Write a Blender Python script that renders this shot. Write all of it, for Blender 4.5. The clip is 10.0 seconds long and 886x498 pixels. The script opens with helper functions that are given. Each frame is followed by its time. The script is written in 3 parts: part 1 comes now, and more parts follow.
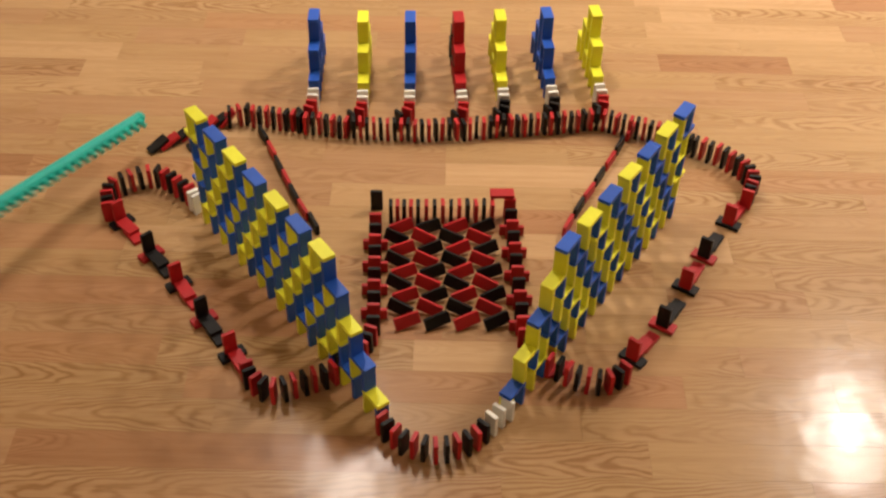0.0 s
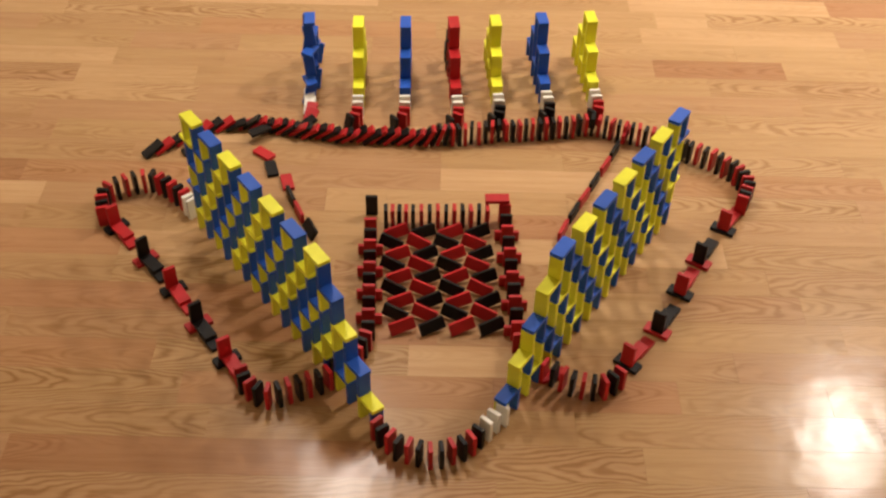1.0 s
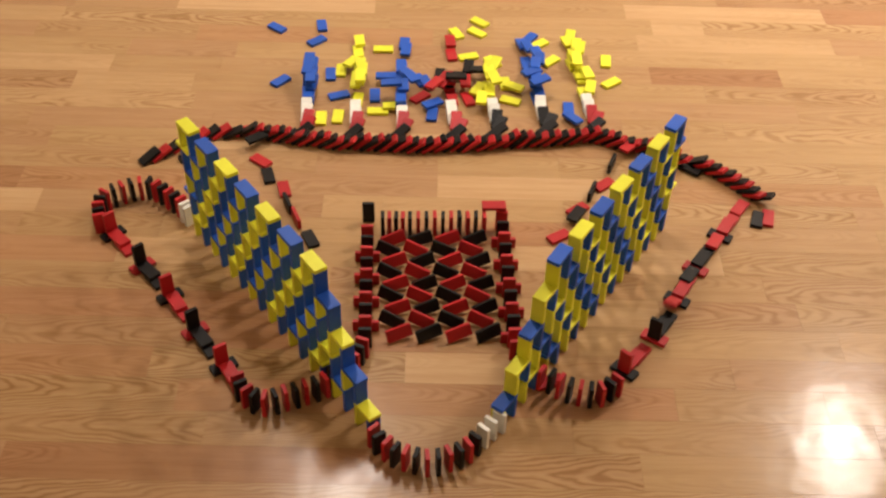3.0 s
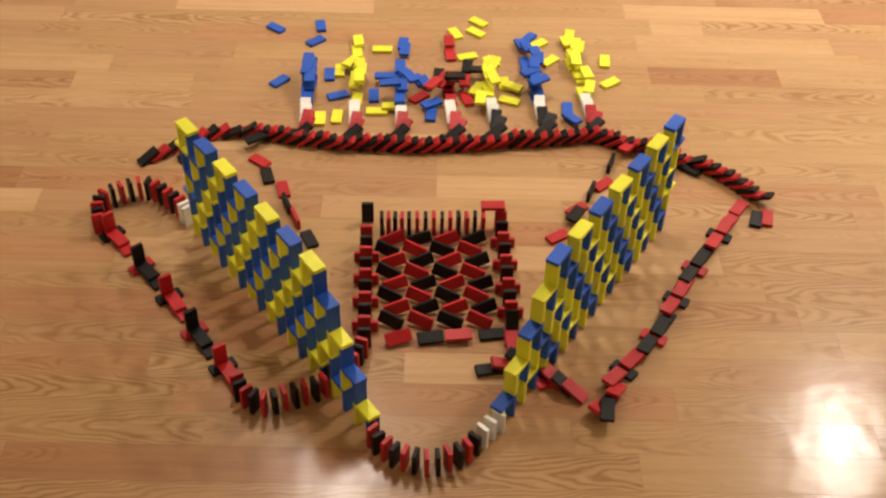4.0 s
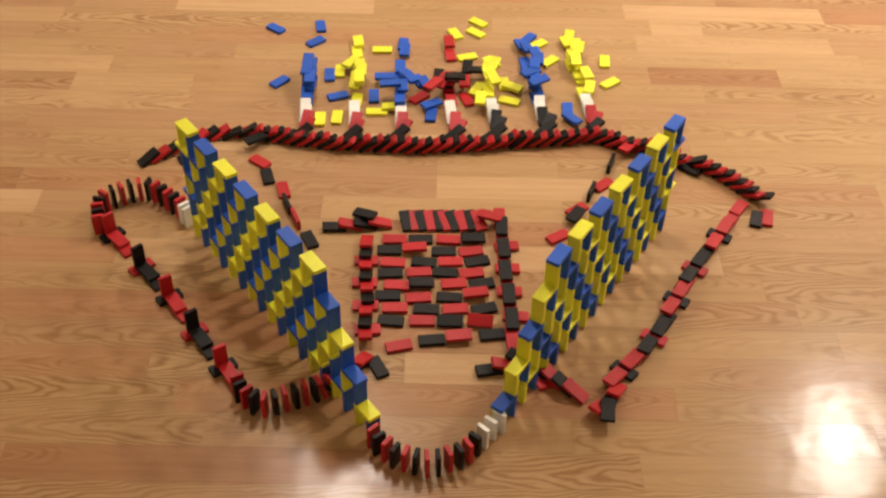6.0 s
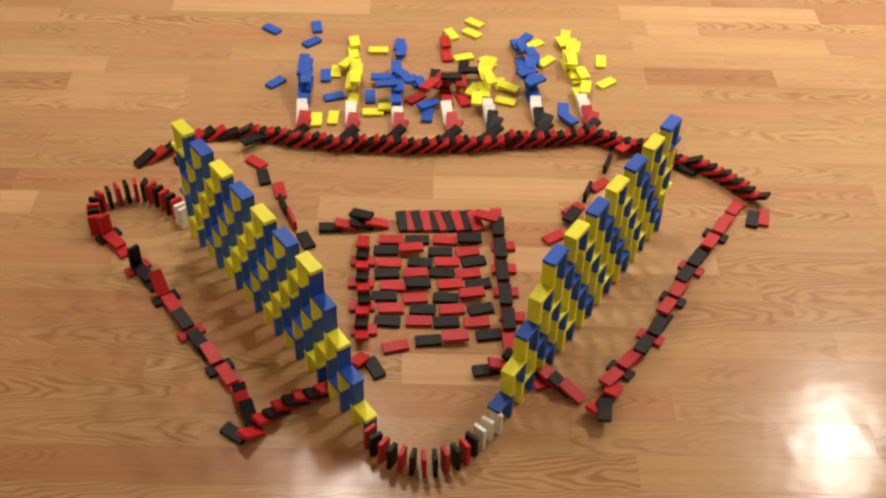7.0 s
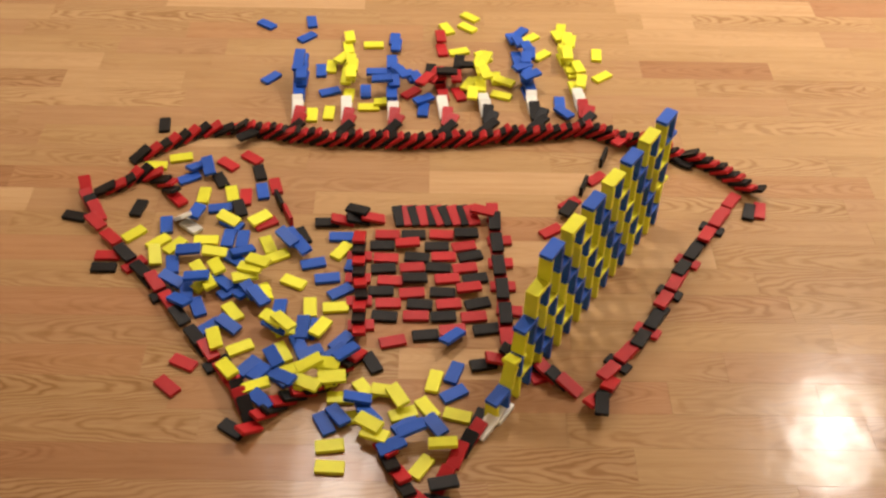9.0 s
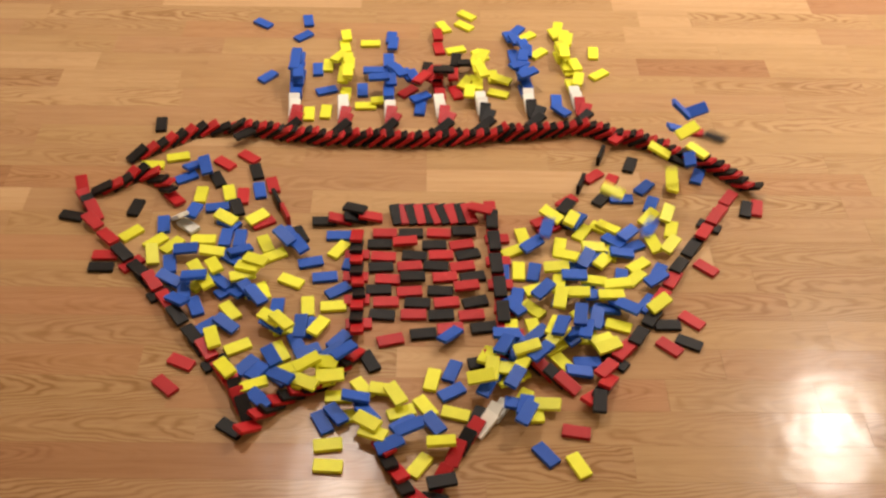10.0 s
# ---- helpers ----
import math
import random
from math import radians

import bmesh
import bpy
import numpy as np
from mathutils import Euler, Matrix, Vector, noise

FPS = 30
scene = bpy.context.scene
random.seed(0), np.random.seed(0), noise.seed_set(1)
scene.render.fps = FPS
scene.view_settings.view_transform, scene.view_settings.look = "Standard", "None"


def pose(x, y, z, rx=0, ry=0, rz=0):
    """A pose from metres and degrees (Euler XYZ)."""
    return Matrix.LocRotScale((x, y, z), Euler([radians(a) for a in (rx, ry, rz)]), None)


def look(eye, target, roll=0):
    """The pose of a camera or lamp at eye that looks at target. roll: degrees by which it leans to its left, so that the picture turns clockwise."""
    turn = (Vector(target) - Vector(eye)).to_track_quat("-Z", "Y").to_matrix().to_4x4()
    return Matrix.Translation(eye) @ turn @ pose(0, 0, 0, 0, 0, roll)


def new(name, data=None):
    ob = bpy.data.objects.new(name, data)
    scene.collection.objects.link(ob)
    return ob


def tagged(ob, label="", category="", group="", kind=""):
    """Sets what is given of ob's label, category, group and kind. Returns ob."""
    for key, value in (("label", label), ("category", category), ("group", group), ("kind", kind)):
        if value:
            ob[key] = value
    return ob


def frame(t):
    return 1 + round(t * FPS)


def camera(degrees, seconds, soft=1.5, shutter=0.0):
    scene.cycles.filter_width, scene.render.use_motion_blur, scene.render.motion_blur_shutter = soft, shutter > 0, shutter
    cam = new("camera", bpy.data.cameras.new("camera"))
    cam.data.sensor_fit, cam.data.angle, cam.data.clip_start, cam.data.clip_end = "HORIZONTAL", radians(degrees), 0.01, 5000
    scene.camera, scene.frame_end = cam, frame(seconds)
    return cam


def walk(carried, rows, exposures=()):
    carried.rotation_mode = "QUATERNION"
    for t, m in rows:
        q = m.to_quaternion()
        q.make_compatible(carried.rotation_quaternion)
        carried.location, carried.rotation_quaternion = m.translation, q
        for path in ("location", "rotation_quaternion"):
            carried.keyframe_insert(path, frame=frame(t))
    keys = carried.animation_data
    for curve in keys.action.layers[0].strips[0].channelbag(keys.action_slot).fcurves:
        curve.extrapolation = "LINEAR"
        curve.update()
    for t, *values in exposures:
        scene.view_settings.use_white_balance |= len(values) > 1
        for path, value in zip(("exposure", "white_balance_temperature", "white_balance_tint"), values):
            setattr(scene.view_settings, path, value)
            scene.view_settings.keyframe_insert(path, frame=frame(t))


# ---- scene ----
# ---- camera ----
EYE = (0.0, 0.0, 1.495)


def aim(down, right, roll):
    """The camera's pose at its fixed place, by degrees of tilt, turn and roll."""
    d, r = radians(down), radians(right)
    to = (EYE[0] + math.sin(r) * math.cos(d), EYE[1] + math.cos(r) * math.cos(d), EYE[2] - math.sin(d))
    return look(EYE, to, roll)


cam = camera(43.49, 10.0, soft=2.5, shutter=0.5)
walk(cam, [
    (0.0, aim(43.741, -0.067, 1.230)),
    (0.5, aim(43.655, 0.000, 1.328)),
    (1.0, aim(43.470, 0.280, 1.557)),
    (1.5, aim(43.314, 0.401, 1.608)),
    (2.0, aim(43.175, 0.460, 1.636)),
    (2.5, aim(43.108, 0.471, 1.656)),
    (4.0, aim(43.103, 0.551, 1.655)),
    (4.5, aim(43.082, 0.465, 1.524)),
    (5.0, aim(43.076, 0.400, 1.464)),
    (5.5, aim(43.083, 0.422, 1.492)),
    (7.0, aim(43.057, 0.780, 1.651)),
    (7.5, aim(42.947, 0.753, 1.530)),
    (8.0, aim(42.941, 0.769, 1.360)),
    (8.5, aim(43.070, 0.891, 1.398)),
    (9.0, aim(43.323, 1.032, 1.495)),
    (9.5, aim(43.409, 1.114, 1.439)),
    (10.0, aim(43.401, 1.213, 1.405)),
], exposures=[(0.0, 0.03), (10.0, 0.03)])

# ---- light ----
world = bpy.data.worlds.new("world")
scene.world = world
world.use_nodes = True
world.node_tree.nodes["Background"].inputs["Color"].default_value = (1.0, 0.8, 0.6, 1)
world.node_tree.nodes["Background"].inputs["Strength"].default_value = 0.05
STRIP, STRIP_START = 0.0714, 2.182 - 43 * 0.0714
# room bounds, drawn in so the unseen pale walls bounce more fill light
X0, X1, Y0, Y1 = -2.0, 2.3, -0.9, 3.8
WARM = (1.0, 0.893, 0.80)
CEILING = 2.45
# two ceiling fixtures with a row of bulbs each: x, y, a shade's width, watts of each bulb
LAMPS = ((1.74, 2.91, 0.15, (10.5, 28.5, 15.0)), (-0.36, 2.64, 0.22, (12.5, 13.0)))
BULB_STEP = 0.17
for lx, ly, size, watts in LAMPS:
    for k, power in enumerate(watts):
        data = bpy.data.lights.new("bulb_light", "AREA")
        data.shape, data.size, data.energy, data.color = "DISK", size, power, WARM
        at = ly + (k - (len(watts) - 1) / 2) * (BULB_STEP + max(0, size - 0.16))
        lamp = new("bulb_light", data)
        lamp.matrix_world = look((lx, at, CEILING - 0.115), (lx, at, 0))


# ---- materials ----
def material(name):
    m = bpy.data.materials.new(name)
    m.use_nodes = True
    nodes, links = m.node_tree.nodes, m.node_tree.links
    return m, nodes, links, nodes["Principled BSDF"]


def ramp(nodes, stops):
    r = nodes.new("ShaderNodeValToRGB")
    while len(r.color_ramp.elements) < len(stops):
        r.color_ramp.elements.new(0.5)
    for e, (at, c) in zip(r.color_ramp.elements, stops):
        e.position, e.color = at, (*c, 1)
    return r


def plastic(name, colour, rough, gloss=0.3):
    m, nodes, links, b = material(name)
    b.inputs["Roughness"].default_value = rough
    b.inputs["Specular IOR Level"].default_value = gloss
    info = nodes.new("ShaderNodeObjectInfo")
    coord = nodes.new("ShaderNodeTexCoord")
    fine = nodes.new("ShaderNodeTexNoise")
    fine.inputs["Scale"].default_value = 60
    links.new(coord.outputs["Object"], fine.inputs["Vector"])
    mix = nodes.new("ShaderNodeMix")
    mix.data_type = "FLOAT"
    mix.inputs["Factor"].default_value = 0.35
    links.new(info.outputs["Random"], mix.inputs["A"])
    links.new(fine.outputs["Fac"], mix.inputs["B"])
    dark = tuple(c * 0.82 for c in colour)
    light = tuple(min(1, c * 1.1 + 0.004) for c in colour)
    r = ramp(nodes, [(0.1, dark), (0.9, light)])
    links.new(mix.outputs["Result"], r.inputs["Fac"])
    links.new(r.outputs["Color"], b.inputs["Base Color"])
    scuff = nodes.new("ShaderNodeTexNoise")
    scuff.inputs["Scale"].default_value = 400
    links.new(coord.outputs["Object"], scuff.inputs["Vector"])
    bump = nodes.new("ShaderNodeBump")
    bump.inputs["Strength"].default_value, bump.inputs["Distance"].default_value = 0.08, 0.0005
    links.new(scuff.outputs["Fac"], bump.inputs["Height"])
    links.new(bump.outputs["Normal"], b.inputs["Normal"])
    return m


PLASTIC = {
    "red": plastic("red_plastic", (0.45, 0.010, 0.013), 0.45),
    "black": plastic("black_plastic", (0.008, 0.0062, 0.0056), 0.48, 0.19),
    "yellow": plastic("yellow_plastic", (0.80, 0.79, 0.035), 0.45),
    "blue": plastic("blue_plastic", (0.012, 0.085, 0.46), 0.48),
    "white": plastic("white_plastic", (0.80, 0.78, 0.70), 0.4),
}


def wood(name, figure, paler, red=1.0):
    """Oak boards; figure: how strong the arched growth rings show; paler: by how much the boards are paler (+) or darker (-); red: under 1 for redder ones."""
    m, nodes, links, b = material(name)
    coord = nodes.new("ShaderNodeTexCoord")
    info = nodes.new("ShaderNodeObjectInfo")
    geo = nodes.new("ShaderNodeNewGeometry")
    rnd = nodes.new("ShaderNodeMath")
    rnd.operation = "ADD"
    links.new(info.outputs["Random"], rnd.inputs[0])
    links.new(geo.outputs["Random Per Island"], rnd.inputs[1])
    shift = nodes.new("ShaderNodeCombineXYZ")
    big = nodes.new("ShaderNodeMath")
    big.operation = "MULTIPLY"
    big.inputs[1].default_value = 37.0
    links.new(rnd.outputs[0], big.inputs[0])
    links.new(big.outputs[0], shift.inputs["X"])
    links.new(big.outputs[0], shift.inputs["Z"])
    add = nodes.new("ShaderNodeVectorMath")
    links.new(geo.outputs["Position"], add.inputs[0])
    links.new(shift.outputs[0], add.inputs[1])

    def mapped(sx, sy):
        mp = nodes.new("ShaderNodeMapping")
        mp.inputs["Scale"].default_value = (sx, sy, 1)
        links.new(add.outputs[0], mp.inputs["Vector"])
        return mp

    # cathedral figure: arched rings lengthwise in each strip, strong in some strips only
    def calc(op, a, b=None, c=None):
        n = nodes.new("ShaderNodeMath")
        n.operation = op
        for slot, v in zip(n.inputs, (a, b, c)):
            if v is None:
                continue
            if isinstance(v, (int, float)):
                slot.default_value = v
            else:
                links.new(v, slot)
        return n.outputs[0]

    place = nodes.new("ShaderNodeSeparateXYZ")
    links.new(geo.outputs["Position"], place.inputs[0])
    chance = calc("FRACT", calc("MULTIPLY", rnd.outputs[0], 91.7))
    chance2 = calc("FRACT", calc("MULTIPLY", rnd.outputs[0], 53.3))
    across = calc("SUBTRACT", calc("FRACT", calc("DIVIDE", calc("SUBTRACT", place.outputs["Y"], STRIP_START), STRIP)), calc("ADD", 0.25, calc("MULTIPLY", chance2, 0.5)))
    arch = calc("MULTIPLY", calc("MULTIPLY", across, across), calc("SUBTRACT", calc("MULTIPLY", calc("GREATER_THAN", chance2, 0.5), 1.5), 0.75))
    low = nodes.new("ShaderNodeTexNoise")
    low.inputs["Scale"].default_value = 1.0
    low.inputs["Detail"].default_value = 2.5
    links.new(mapped(9.0, 26.0).outputs[0], low.inputs["Vector"])
    phase = calc("ADD", calc("MULTIPLY", calc("ADD", place.outputs["X"], arch), calc("MULTIPLY_ADD", chance2, 70.0 if figure > 0.7 else 130.0, 70.0)), calc("MULTIPLY", low.outputs["Fac"], 26.0))
    wave = calc("ADD", calc("MULTIPLY", calc("SINE", phase), 0.5), 0.5)
    where = nodes.new("ShaderNodeTexNoise")
    where.inputs["Scale"].default_value = 1.0
    links.new(mapped(4.0, 7.0).outputs[0], where.inputs["Vector"])
    mask = calc("MULTIPLY", calc("MULTIPLY_ADD", chance, 0.4 * figure, 0.6 * figure), calc("SMOOTH_MIN", 1.0, calc("MAXIMUM", 0.0, calc("MULTIPLY_ADD", where.outputs["Fac"], 4.0, -1.0 if figure > 0.7 else -1.5)), 0.2))
    sharp = calc("MULTIPLY", calc("POWER", wave, 1.8), mask)
    # fine pores along the board
    pores = nodes.new("ShaderNodeTexNoise")
    pores.inputs["Scale"].default_value = 1.0
    pores.inputs["Detail"].default_value = 4
    links.new(mapped(14, 420).outputs[0], pores.inputs["Vector"])
    # broad tone
    tone = nodes.new("ShaderNodeTexNoise")
    tone.inputs["Scale"].default_value = 1.0
    links.new(mapped(3, 14).outputs[0], tone.inputs["Vector"])
    base = ramp(nodes, [(at, (r, g * red, b_ * red)) for at, (r, g, b_) in [(0.1, (0.342, 0.193, 0.086)), (0.35, (0.426, 0.246, 0.120)), (0.6, (0.435, 0.269, 0.121)), (0.85, (0.536, 0.341, 0.172))]])
    frac = nodes.new("ShaderNodeMath")
    frac.operation = "FRACT"
    links.new(big.outputs[0], frac.inputs[0])
    half = nodes.new("ShaderNodeMix")
    half.data_type = "FLOAT"
    half.inputs["Factor"].default_value = 0.38
    links.new(frac.outputs[0], half.inputs["A"])
    links.new(tone.outputs["Fac"], half.inputs["B"])
    links.new(calc("MULTIPLY_ADD", half.outputs["Result"], 0.62, 0.19 + paler), base.inputs["Fac"])

    def darken(colour, fac_socket, amount, tint):
        mul = nodes.new("ShaderNodeMath")
        mul.operation = "MULTIPLY"
        mul.inputs[1].default_value = amount
        links.new(fac_socket, mul.inputs[0])
        mx = nodes.new("ShaderNodeMix")
        mx.data_type, mx.blend_type = "RGBA", "MULTIPLY"
        mx.inputs["B"].default_value = (*tint, 1)
        links.new(mul.outputs[0], mx.inputs["Factor"])
        links.new(colour, mx.inputs["A"])
        return mx.outputs["Result"]

    c = darken(base.outputs["Color"], sharp, 0.92, (0.54, 0.41, 0.28))
    pr = ramp(nodes, [(0.45, (0, 0, 0)), (0.7, (1, 1, 1))])
    links.new(pores.outputs["Fac"], pr.inputs["Fac"])
    c = darken(c, pr.outputs["Color"], 0.32, (0.70, 0.60, 0.50))
    streak = nodes.new("ShaderNodeTexNoise")
    streak.inputs["Scale"].default_value = 1.0
    streak.inputs["Detail"].default_value = 3
    links.new(mapped(2.5, 75).outputs[0], streak.inputs["Vector"])
    sr = ramp(nodes, [(0.42, (0, 0, 0)), (0.75, (1, 1, 1))])
    links.new(streak.outputs["Fac"], sr.inputs["Fac"])
    c = darken(c, sr.outputs["Color"], 0.4, (0.74, 0.62, 0.50))
    links.new(c, b.inputs["Base Color"])
    rough = ramp(nodes, [(0.2, (0.13, 0.13, 0.13)), (0.8, (0.20, 0.20, 0.20))])
    links.new(tone.outputs["Fac"], rough.inputs["Fac"])
    links.new(rough.outputs["Color"], b.inputs["Roughness"])
    b.inputs["Specular IOR Level"].default_value = 0.115
    # the worn lacquer spreads a broad sheen round the mirror-like one
    b.inputs["Coat Weight"].default_value, b.inputs["Coat Roughness"].default_value = 0.2, 0.33
    bump = nodes.new("ShaderNodeBump")
    bump.inputs["Strength"].default_value, bump.inputs["Distance"].default_value = 0.12, 0.0006
    links.new(pores.outputs["Fac"], bump.inputs["Height"])
    swell = nodes.new("ShaderNodeTexNoise")
    swell.inputs["Scale"].default_value = 17
    swell.inputs["Detail"].default_value = 1
    links.new(geo.outputs["Position"], swell.inputs["Vector"])
    dip = nodes.new("ShaderNodeBump")
    dip.inputs["Strength"].default_value, dip.inputs["Distance"].default_value = 0.5, 0.0014
    links.new(swell.outputs["Fac"], dip.inputs["Height"])
    links.new(bump.outputs["Normal"], dip.inputs["Normal"])
    links.new(dip.outputs["Normal"], b.inputs["Normal"])
    return m


def paint(name, colour, rough=0.75):
    m, nodes, links, b = material(name)
    b.inputs["Roughness"].default_value = rough
    n = nodes.new("ShaderNodeTexNoise")
    n.inputs["Scale"].default_value = 8
    n.inputs["Detail"].default_value = 6
    r = ramp(nodes, [(0.3, tuple(v * 0.94 for v in colour)), (0.7, colour)])
    links.new(n.outputs["Fac"], r.inputs["Fac"])
    links.new(r.outputs["Color"], b.inputs["Base Color"])
    return m


# the dark kind's redness also paints in the shaded floor at the front left
WOOD = {"plain": wood("plain_oak_laminate", 0.5, -0.02), "pale": wood("pale_oak_laminate", 0.25, 0.22), "dark": wood("dark_or_shaded_oak_laminate", 0.6, -0.14, 0.91), "figured": wood("figured_oak_laminate", 0.8, 0.05)}
GAP = paint("floor_joint", (0.34, 0.19, 0.09))
WALL_PAINT = paint("wall_paint", (0.80, 0.76, 0.68))
CEILING_PAINT = paint("ceiling_paint", (0.84, 0.83, 0.80))
LAMP_RIM = paint("lamp_rim", (0.5, 0.48, 0.45), 0.4)
TEAL = plastic("teal_plastic", (0.01, 0.42, 0.34), 0.35)


def glow(name, colour, strength):
    m, nodes, links, b = material(name)
    b.inputs["Emission Color"].default_value = (*colour, 1)
    b.inputs["Emission Strength"].default_value = strength
    return m


# ---- building helpers ----
def box(bm, lo, hi):
    r = bmesh.ops.create_cube(bm, size=1)
    for v in r["verts"]:
        v.co = [lo[i] + (v.co[i] + 0.5) * (hi[i] - lo[i]) for i in range(3)]
    return r["verts"]


def mesh_of(name, bm, mat):
    me = bpy.data.meshes.new(name)
    bm.to_mesh(me)
    bm.free()
    me.materials.append(mat)
    return me


def part(name, bm, mat, parent, label=""):
    ob = new(name, mesh_of(name, bm, mat))
    ob.parent = parent
    return tagged(ob, label)


def structure(name, lo, hi, mat, label, category):
    bm = bmesh.new()
    box(bm, lo, hi)
    return tagged(new(name, mesh_of(name, bm, mat)), label, category, kind="structure")


# ---- room ----
floor = structure("floor", (X0, Y0, -0.05), (X1, Y1, -0.006), GAP, "glossy honey-coloured oak laminate floor of narrow strips", "floor")
# the four walls stay out of view; added close by to return fill light
structure("wall_south", (X0 - 0.1, Y0 - 0.1, 0), (X1 + 0.1, Y0, CEILING), WALL_PAINT, "unseen plain cream wall set close to bounce light", "wall")
structure("wall_north", (X0 - 0.1, Y1, 0), (X1 + 0.1, Y1 + 0.1, CEILING), WALL_PAINT, "unseen plain cream wall set close to bounce light", "wall")
structure("wall_west", (X0 - 0.1, Y0, 0), (X0, Y1, CEILING), WALL_PAINT, "unseen plain cream wall set close to bounce light", "wall")
structure("wall_east", (X1, Y0, 0), (X1 + 0.1, Y1, CEILING), WALL_PAINT, "unseen plain cream wall set close to bounce light", "wall")
structure("ceiling", (X0 - 0.1, Y0 - 0.1, CEILING), (X1 + 0.1, Y1 + 0.1, CEILING + 0.1), CEILING_PAINT, "plain white painted ceiling", "ceiling")


def disc(bm, radius, z0, z1, taper=1.0):
    r = bmesh.ops.create_cone(bm, cap_ends=True, segments=40, radius1=radius * taper, radius2=radius, depth=z1 - z0)
    for v in r["verts"]:
        v.co.z += (z0 + z1) / 2


BULB_GLOW = glow("lamp_glow", WARM, 12.0)


def ceiling_lamp(x, y, size, count):
    base = new("ceiling_lamp")
    base.matrix_world = pose(x, y, CEILING)
    tagged(base, "ceiling lamp with glowing round shades on a metal plate", "ceiling lamp", "ceiling lamps")
    step = BULB_STEP + max(0, size - 0.16)
    half = (count - 1) / 2 * step + 0.09
    bm = bmesh.new()
    box(bm, (-0.05, -half, -0.03), (0.05, half, 0))
    bmesh.ops.bevel(bm, geom=list(bm.edges), offset=0.006, segments=2, affect="EDGES")
    part("plate", bm, LAMP_RIM, base, "satin metal plate")
    for k in range(count):
        bm = bmesh.new()
        disc(bm, size / 2 + 0.01, -0.105, -0.031, 0.8)
        shade = part("shade", bm, BULB_GLOW, base, "glowing white shade")
        shade.location.y = (k - (count - 1) / 2) * step


for lx, ly, size, watts in LAMPS:
    ceiling_lamp(lx, ly, size, len(watts))

# ---- dominoes ----
LONG, WIDE, THICK = 0.048, 0.024, 0.0075
LEVEL = LONG + THICK


def domino_mesh(colour):
    """One domino standing on its end: wide along x, thin along y, tall along z, its middle at the origin."""
    bm = bmesh.new()
    box(bm, (-WIDE / 2, -THICK / 2, -LONG / 2), (WIDE / 2, THICK / 2, LONG / 2))
    upright = [e for e in bm.edges if abs(e.verts[0].co.y - e.verts[1].co.y) > 1e-5]
    bmesh.ops.bevel(bm, geom=upright, offset=0.0022, segments=3, profile=0.5, affect="EDGES")
    rim = [e for e in bm.edges if abs(e.verts[0].co.y - e.verts[1].co.y) < 1e-6 and abs(abs(e.verts[0].co.y) - THICK / 2) < 1e-6]
    bmesh.ops.bevel(bm, geom=rim, offset=0.0007, segments=1, profile=0.5, affect="EDGES")
    return mesh_of("domino", bm, PLASTIC[colour])


DOMINO = {c: domino_mesh(c) for c in PLASTIC}
MOVES = []  # (thing, rows)


KINDS = {"line": "line_domino", "curve": "curve_domino", "wall": "wall_domino", "towers": "tower_domino", "feeders": "feeder_domino", "field": "field_domino", "column": "column_domino", "trail": "trail_domino"}


def domino(colour, m, label, group):
    kind = next((KINDS[w] for w in KINDS if w in group), "domino")
    ob = new(kind, DOMINO[colour])
    ob.matrix_world = m
    return tagged(ob, colour + " plastic domino " + label, "domino", group)


def upright_pose(x, y, heading, z=0.0):
    """Standing on end at (x, y), its broad face turned to the heading (degrees)."""
    return pose(x, y, z + LONG / 2, 0, 0, heading - 90)


def flat_pose(x, y, yaw, z=0.0):
    """Lying on its broad side, its length along yaw."""
    return pose(x, y, z + THICK / 2, 0, 0, yaw - 90) @ pose(0, 0, 0, -90, 0, 0)


def edge_pose(x, y, yaw, z=0.0):
    """Standing on its long edge, its length along yaw."""
    return pose(x, y, z + WIDE / 2, 0, 0, yaw) @ pose(0, 0, 0, 0, 90, 0)


def topple(ob, t0, lean, quick=0.2, end=None):
    """The domino falls forward about its front lower edge, from t0 on, by lean degrees; end: where its foot is pushed meanwhile."""
    m0 = ob.matrix_world.copy()
    m1 = end or m0
    pivot = Matrix.Translation((0, THICK / 2, -LONG / 2))

    def at(t):
        k = min(1.0, max(0.0, (t - t0) / quick))
        a = lean * k * k * (1.9 - 0.9 * k)
        return m0.lerp(m1, k) @ pivot @ pose(0, 0, 0, -a, 0, 0) @ pivot.inverted()

    times = sorted({0.0, 10.0, *(round(min(10.0, max(0.0, t0 + quick * k)), 3) for k in (0, 0.35, 0.6, 0.8, 1.0))})
    MOVES.append((ob, [(t, at(t)) for t in times]))


